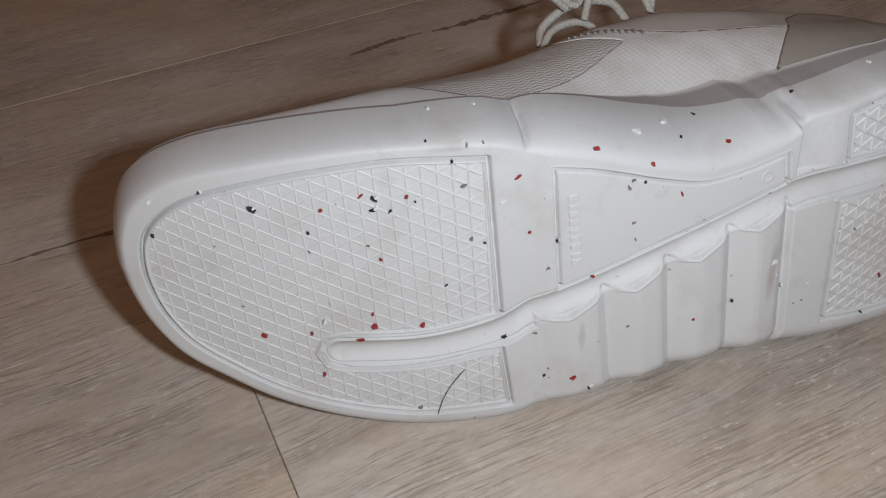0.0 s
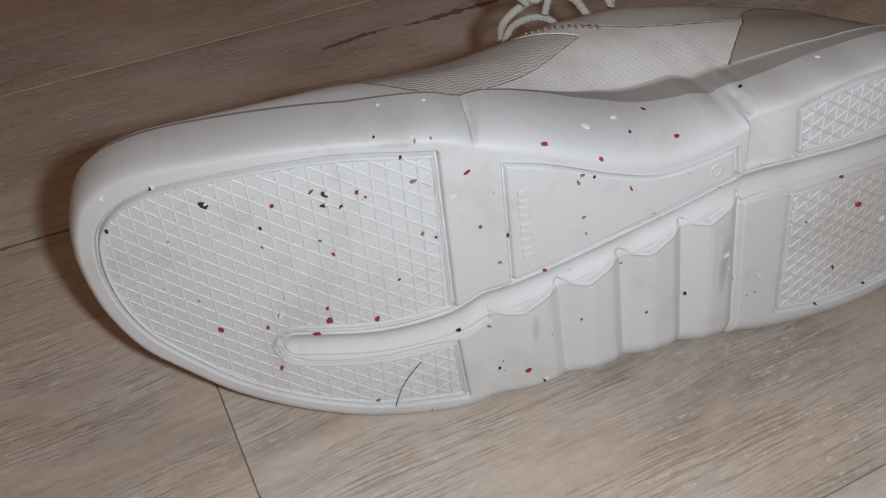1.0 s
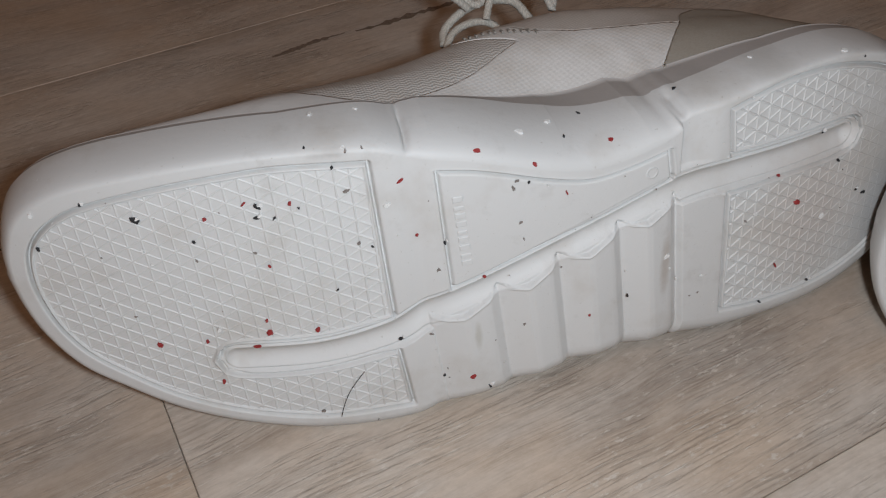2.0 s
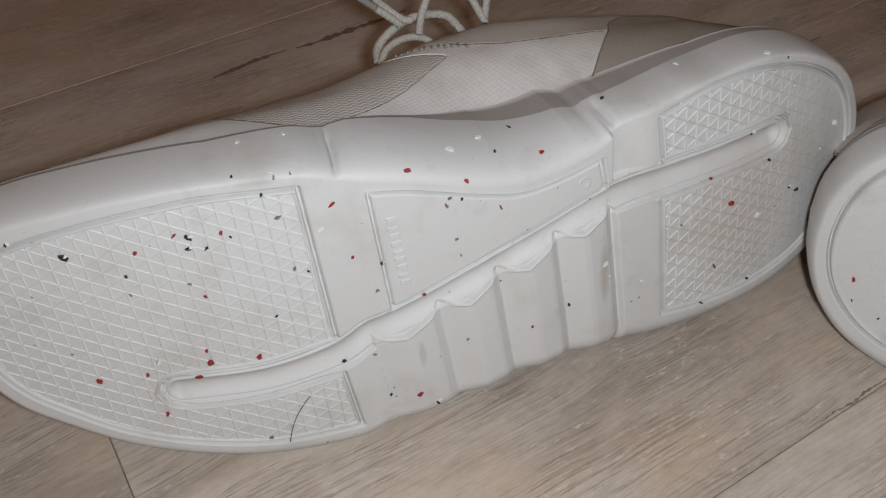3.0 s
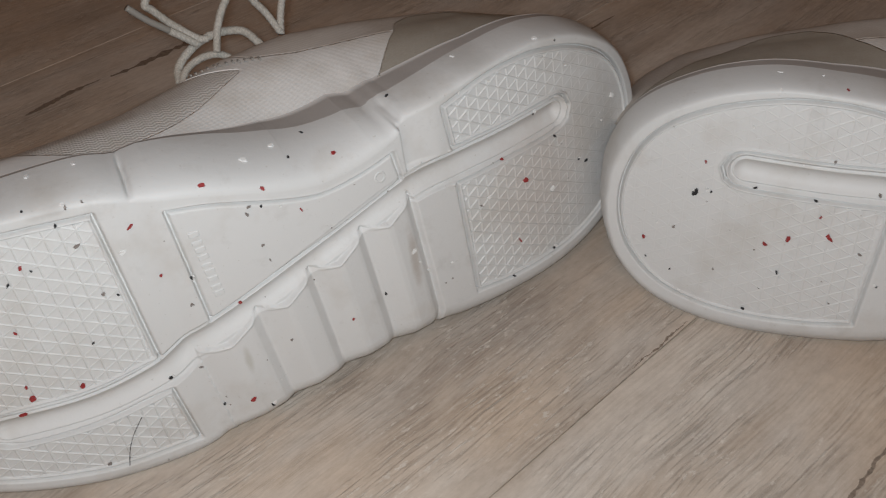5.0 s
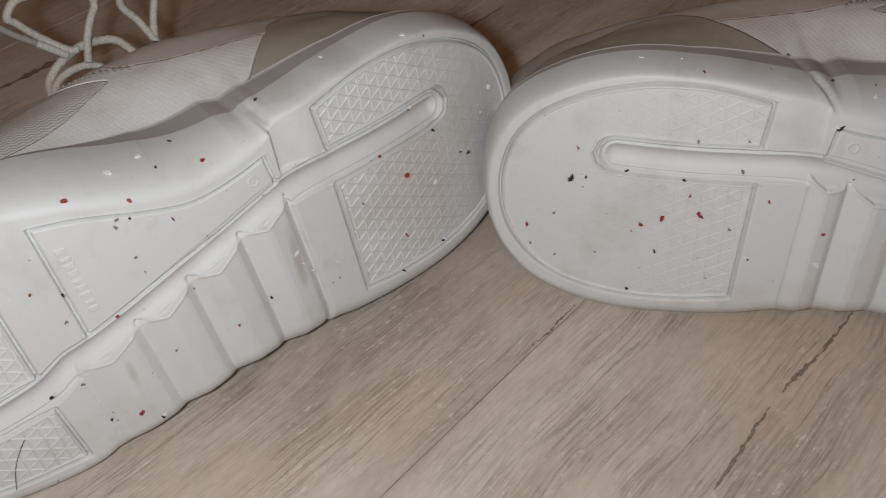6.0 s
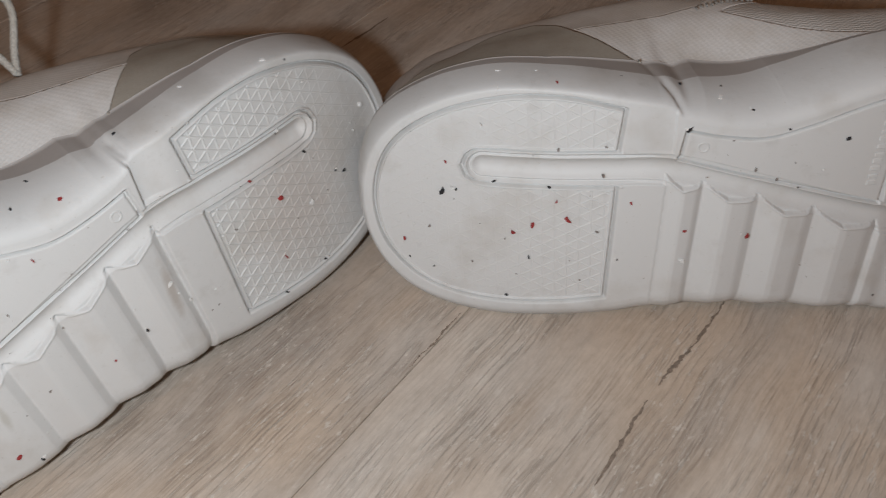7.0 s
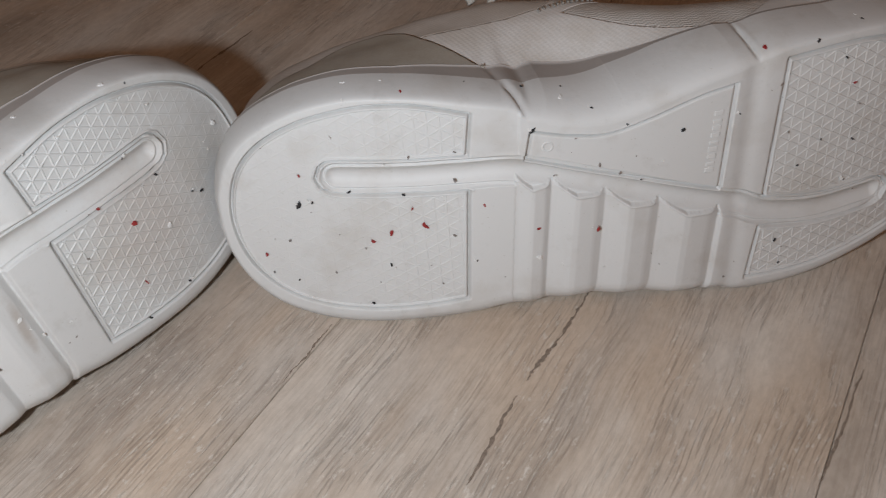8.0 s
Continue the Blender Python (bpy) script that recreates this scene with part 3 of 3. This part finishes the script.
    for code, (pn, mat, lift, lab) in enumerate(UPPER_PARTS):
        grid = put(bend(GU, GV + dw / nl * lift, -(GW - dv / nl * lift)))
        idx = np.arange(NS * NT).reshape(NS, NT)
        cell = (kind[:-1, :-1] == code)
        fs = np.stack([idx[:-1, :-1], idx[1:, :-1], idx[1:, 1:], idx[:-1, 1:]], -1)[cell]
        used, inv = np.unique(fs, return_inverse=True)
        pts = even_rim(grid.reshape(-1, 3)[used], inv.reshape(-1, 4))
        ob = mesh_part(pn, pts, turned([g for g in inv.reshape(-1, 4).tolist()]), mat, shoe, lab)
        mod = ob.modifiers.new("thickness", "SOLIDIFY")
        mod.thickness, mod.offset = (1.2 + lift) * MM, -1
    # stitches along the eyestay
    for k in range(12):
        x = -8 + 2.2 * k
        i = int(np.argmin(abs(uu - x)))
        j = int(np.argmin(abs(F[:NT // 2] - (0.505 - 0.0125 * k))))
        bm = bmesh.new()
        box(bm, (-0.0004, -0.0013, -0.0004), (0.0004, 0.0013, 0.0005), 0.0002)
        st = part("stitch", bm, STITCH, shoe)
        p, p2 = put(bend(GU[i, j], GV[i, j] + 0.9, -GW[i, j])), put(bend(GU[i, j + 2], GV[i, j + 2] + 0.9, -GW[i, j + 2]))
        y = Vector(p2 - p).normalized()
        z = Vector((0, 1, 0)).cross(y).cross(y)
        z = -z.normalized() if z.y < 0 else z.normalized()
        x_ = y.cross(z)
        st.matrix_basis = Matrix(((x_.x, y.x, z.x, p[0]), (x_.y, y.y, z.y, p[1]), (x_.z, y.z, z.z, p[2]), (0, 0, 0, 1)))
    return shoe, outsole, put


def place(shoe, o, x, y, z):
    shoe.matrix_basis = Matrix(((x[0], y[0], z[0], o[0]), (x[1], y[1], z[1], o[1]), (x[2], y[2], z[2], o[2]), (0, 0, 0, 1)))


def surface(u, v):
    """Height and tilt of the sole at (u, v); past the tread's edge, on the rounded side."""
    vt = float(np.interp(u, TOP_U, TOP_V))
    if v <= vt:
        a = np.array([u]), np.array([v])
        return max(float(relief(*a)[0]), -0.1), 0.0
    b = float(np.interp(u, SEAM_U, BULGE_TOP))
    a = min(float(np.interp(u, SEAM_U, SEAM_W)) - 2.4, float(np.interp(u, SEAM_U, WALL_W)))
    q = math.asin(min(0.98, (v - vt) / b))
    return -a * (1 - math.cos(q)), math.atan2(a * math.sin(q), b * math.cos(q))


def chip_mesh(mat, seed, thick):
    """An irregular flat flake with bevelled rim, about 1 unit across."""
    rnd = random.Random(seed)
    n = rnd.choice((5, 6, 7))
    bm = bmesh.new()
    low, top = [], []
    for k in range(n):
        a = 2 * math.pi * (k + rnd.uniform(-0.3, 0.3)) / n
        r = rnd.uniform(0.26, 0.66)
        x, y = r * math.cos(a) * 1.2, r * math.sin(a) * 0.72
        low.append(bm.verts.new((x, y, -0.3)))
        top.append(bm.verts.new((x * 0.82, y * 0.82, thick)))
    bm.faces.new(top)
    for k in range(n):
        bm.faces.new((low[k], low[(k + 1) % n], top[(k + 1) % n], top[k]))
    me = bpy.data.meshes.new("fleck")
    bmesh.ops.recalc_face_normals(bm, faces=bm.faces)
    bm.to_mesh(me)
    bm.free()
    me.materials.append(mat)
    return me


def flecks(outsole, sg, places, mat, size, seed, thick=0.12):
    """Coloured rubber granules moulded into the sole."""
    rnd = random.Random(seed)
    kinds = [chip_mesh(mat, seed * 10 + k, thick) for k in range(5)]
    for k, (u, v) in enumerate(places):
        w, tilt = surface(u, v)
        ob = new("fleck", kinds[k % 5])
        ob.parent = outsole
        d = size * rnd.uniform(0.6, 1.25) * MM
        p = bend(u, v, w + 0.12)
        ob.matrix_basis = Matrix.Translation((sg * p[0], p[1], p[2])) @ Matrix.Rotation(-tilt, 4, "X") @ Matrix.Rotation(rnd.uniform(0, 6.28), 4, "Z") @ Matrix.Diagonal((d, d, d, 1))


def emblem(outsole, sg):
    """Raised unreadable lettering as plain bars, and a small round mark."""
    for k in range(9):
        c = 69.4 + 2.9 * k
        bm = bmesh.new()
        m = k % 3
        box(bm, (-0.0017, -0.0010, -0.0003), (0.0017, 0.0010 - 0.0005 * (m == 1), 0.0007), 0.00025)
        ob = part("letter_bar", bm, SOLE, outsole, "raised bar of moulded lettering")
        p = bend(-31.8 - 0.19 * k, c, -0.85)
        ob.matrix_basis = Matrix.Translation((sg * p[0], p[1], p[2]))
    vs, fs = [], []
    n = 20
    for k in range(n):
        a = 2 * math.pi * k / n
        for r, h in ((1.2, -0.2), (1.4, 0.45), (2.1, 0.45), (2.4, -0.2)):
            vs.append(bend(29.1 + r * math.cos(a), 88.2 + r * math.sin(a), -0.85 + h) * np.array((sg, 1, 1)))
        for m in range(3):
            q = (k * 4 + m, k * 4 + m + 1, (k + 1) % n * 4 + m + 1, (k + 1) % n * 4 + m)
            fs.append(q if sg < 0 else q[::-1])
    mesh_part("round_mark", vs, fs, SOLE, outsole, "raised round mark")


def laces(shoe, sg):
    """Loose cord loops, bow ends and crossed eyelet rows at the instep."""
    def cord(name, pts, r, mat=LACE, label=""):
        q = bend(*np.array(pts, float).T)
        q[:, 0] *= sg
        return tube(name, q, r, mat, shoe, label)
    cord("lace", [(9, 108, -117), (5, 109, -118), (-3, 117, -119), (-9, 125, -118), (-11, 128, -117), (-6, 133, -117), (4, 133, -118), (15, 132, -119), (21, 128, -119), (21, 122, -118),
                  (17, 117, -117), (13, 110, -116), (10, 103, -113)], 0.0016, label="off-white cord lace loop")
    cord("lace", [(4, 107, -117), (0, 111, -117), (-5, 115.5, -117)], 0.0016, label="loose lace end")
    cord("aglet", [(-5, 115.5, -117), (-12, 122, -116.5), (-18, 129, -116)], 0.0014, AGLET, "clear plastic lace tip")
    cord("lace", [(-8, 95, -113), (-6, 99, -119), (1, 104, -121), (10, 107, -122), (19, 107, -121), (25, 105, -119), (30, 98, -115)], 0.0018, label="off-white cord lace loop")
    cord("lace", [(-9, 94, -108), (-4, 99, -114), (4, 101, -117), (12, 100, -117), (18, 95, -114)], 0.0016, label="off-white cord lace loop")
    cord("lace", [(38, 103, -112), (35, 111, -117), (31, 118, -118), (32, 123, -118), (35, 131, -119), (41, 134, -120), (47, 130, -119), (47.5, 124, -118), (45, 117, -118), (41, 109, -116), (38, 102, -112)],
         0.0016, label="off-white cord lace loop")
    for k in range(4):
        x = -34 + 13 * k
        cord("lace", [(x, 88 + k, -(83 + 7.5 * k)), (x + 3, 76, -(93 + 7 * k)), (x + 6, 64, -(95 + 7 * k)), (x + 9, 48, -(89 + 7 * k))], 0.0017, label="crossed lace row")


plank_floor()
room()
shoe_a, sole_a, put_a = sneaker("sneaker", False, lambda u, v: 0.25 + 0.58 * step(u, 72, 132) - 0.25 * step(u, 50, 62) * (1 - step(u, 62, 75)) + 0.2 * step(-u, 80, 120) * step(v, 60, 80) - 0.2 * step(u, -80, -62) * (u < 0), LUGS_A, SOLE_HEEL)
place(shoe_a, (0.11, 0.2058, 0.0), (0.98195, 0.18915, 0), (-0.02946, 0.15294, 0.98780), (0.18684, -0.96997, 0.15575))
tagged(shoe_a, "off-white lace-up sneaker lying on its side, sole outward", "shoe", "pair of sneakers")
shoe_b, sole_b, put_b = sneaker("sneaker", True, lambda u, v: np.where(u > 0, 0.5 + 0.3 * step(u, 60, 115), 0.5), LUGS_B, SOLE)
place(shoe_b, (0.34164, 0.1267, -0.00207), (0.88266, -0.46929, 0.02581), (0.05453, 0.15679, 0.98612), (-0.46683, -0.86901, 0.16399))
tagged(shoe_b, "off-white lace-up sneaker lying on its side, heel touching the other shoe", "shoe", "pair of sneakers")

RED_A = [(-106.1, 96.2), (-94.4, 100.3), (-81.5, 99.0), (-90.9, 77.7), (-95.5, 57.5), (-95.3, 52.1), (-100.3, 47.1), (-115.4, 50.7), (-130.1, 50.0), (-114.1, 32.8),
         (-80.9, 51.5), (-49.5, 102.0), (-46.4, 82.7), (-26.7, 107.3), (-9.4, 99.8), (16.3, 100.8), (0.5, 88.2), (-26.6, 63.1), (-32.5, 23.2), (8.7, 38.9), (88.8, 59.4),
         (83.3, 34.8), (78.0, 73.7)]
BLACK_A = [(116.9, 55.0), (-86.7, 94.5), (-79.2, 97.1), (-156.4, 88.9), (-139.8, 103.6), (-111.0, 88.6), (-72.4, 66.4), (-60.0, 80.8), (-38.3, 78.4), (2.5, 103.0), (-11.4, 94.5), (11.4,
         104.2), (-55.2, 43.6), (-68.0, 109.1), (-74.7, 115.4), (-42.4, 24.8), (-27.2, 17.1), (22.6, 42.4), (121.5, 52.2), (104.6, 71.3), (100.6, 21.3), (78.7, 19.9),
         (107.0, 108.7), (41.9, 108.3), (94.5, 85.0)]
BIG_A = [(-126.0, 97.5), (-90.9, 98.9), (-91.6, 95.3)]
GREY_A = [(-94.1, 83.1), (-63.6, 114.0), (-16.3, 93.2), (-14.2, 40.7), (-111.5, 82.0), (-134.9, 62.2), (-65.0, 100.9), (-63.8, 82.5), (-59.0, 114.0), (-45.1, 43.6),
         (-41.0, 68.8), (-13.5, 74.5), (-84.1, 16.0), (-15.2, 95.7), (-66.4, 9.2), (-16.3, 93.2), (66.9, 59.1), (50.1, 35.0), (-14.4, 80.8), (-40.7, 68.7)]
PALE_A = [(69.4, 112.5), (-0.5, 105.5), (-11.1, 106.7), (-151.0, 107.7), (-110.7, 55.3), (-70.5, 117.9), (-57.3, 117.7), (-54.2, 94.7), (-126.6, 86.7), (-64.0, 114.7),
         (-154.7, 100.8), (137.8, 73.5), (36.3, 54.8), (38.0, 49.2), (40.9, 44.0), (98.6, 112.0), (70.5, 60.9), (101.6, 49.4), (51.1, 42.1)]
RED_B = [(75.2, 58.5), (74.4, 58.1), (79.1, 66.6), (78.6, 112.3), (137.3, 45.8), (52.6, 66.1), (33.2, 54.3), (10.2, 51.4), (-87.4, 94.1), (-49.4, 113.4), (88.2, 55.5), (95.4, 52.3), (118.8, 81.8)]
BLACK_B = [(115.6, 70.1), (101.6, 74.6), (81.8, 72.7), (-5.5, 70.2), (-41.3, 91.0), (55.6, 110.3), (35.4, 106.3), (21.2, 104.3), (12.7, 100.0), (0.9, 94.0), (-20.2,
         88.2), (89.6, 40.9), (56.6, 41.2), (136.0, 37.2), (126.7, 33.6), (98.6, 22.1), (22.8, 35.8), (-76.9, 73.0), (-91.4, 69.7), (-68.5, 63.7), (-91.0, 51.9), (-64.3,
         30.1), (-67.7, 17.8), (-81.4, 105.0), (-87.9, 116.4), (-68.3, 113.9)]
BIG_B = [(120.8, 69.1), (34.7, 95.4)]
GREY_B = [(2.5, 74.1), (-3.1, 53.5), (-25.7, 43.3), (-43.4, 17.0), (-56.2, 99.7), (78.6, 88.2), (62.2, 89.4), (127.1, 52.6), (98.4, 49.2), (70.4, 31.1), (62.8, 77.8),
         (10.2, 78.5), (34.0, 68.1), (111.3, 37.5), (-62.3, 79.4), (64.4, 53.5), (-91.3, 84.5)]
PALE_B = [(98.1, 113.4), (84.8, 113.5), (98.8, 111.5), (23.0, 103.1), (33.0, 41.0), (20.2, 35.5), (105.2, 97.3), (117.2, 70.6), (88.2, 39.4)]
for sole, sg, red, black, big, grey, pale, seed in ((sole_a, 1, RED_A, BLACK_A, BIG_A, GREY_A, PALE_A, 3), (sole_b, -1, RED_B, BLACK_B, BIG_B, GREY_B, PALE_B, 6)):
    flecks(sole, sg, red, RED, 1.95, seed)
    flecks(sole, sg, black, BLACK, 1.35, seed + 1)
    flecks(sole, sg, big, BLACK, 3.0, seed + 6)
    flecks(sole, sg, grey, GRIT, 1.3, seed + 7)
    flecks(sole, sg, pale, PALE, 2.0, seed + 2, 0.2)
    flecks(sole, sg, [(x + 0.9, y + 0.5) for x, y in big + black[::4]], PALE, 1.7, seed + 8, 0.1)
    rnd = random.Random(seed + 40)
    tiny = []
    for _ in range(44):
        x = rnd.uniform(-150, 140)
        lo, hi = float(np.interp(x, LOW_U, LOW_V)) + 4, float(np.interp(x, TOP_U, TOP_V)) - 1
        tiny.append((x, rnd.uniform(lo, hi)))
    flecks(sole, sg, tiny[:24], GRIT, 0.6, seed + 3, 0.1)
    flecks(sole, sg, tiny[24:], PALE, 0.9, seed + 5, 0.2)
    emblem(sole, sg)
laces(shoe_a, 1)
laces(shoe_b, -1)

# a dark thread stuck to the tread
tp = [shoe_a.matrix_basis @ Vector(bend(u, v, 0.35)) for u, v in ((-68.5, 32), (-70.5, 29.5), (-74, 24.5), (-76.7, 18.8), (-78.6, 13))]
tagged(tube("thread", tp, 0.00012, BLACK, None), "thin dark thread stuck to the sneaker's tread", "thread")
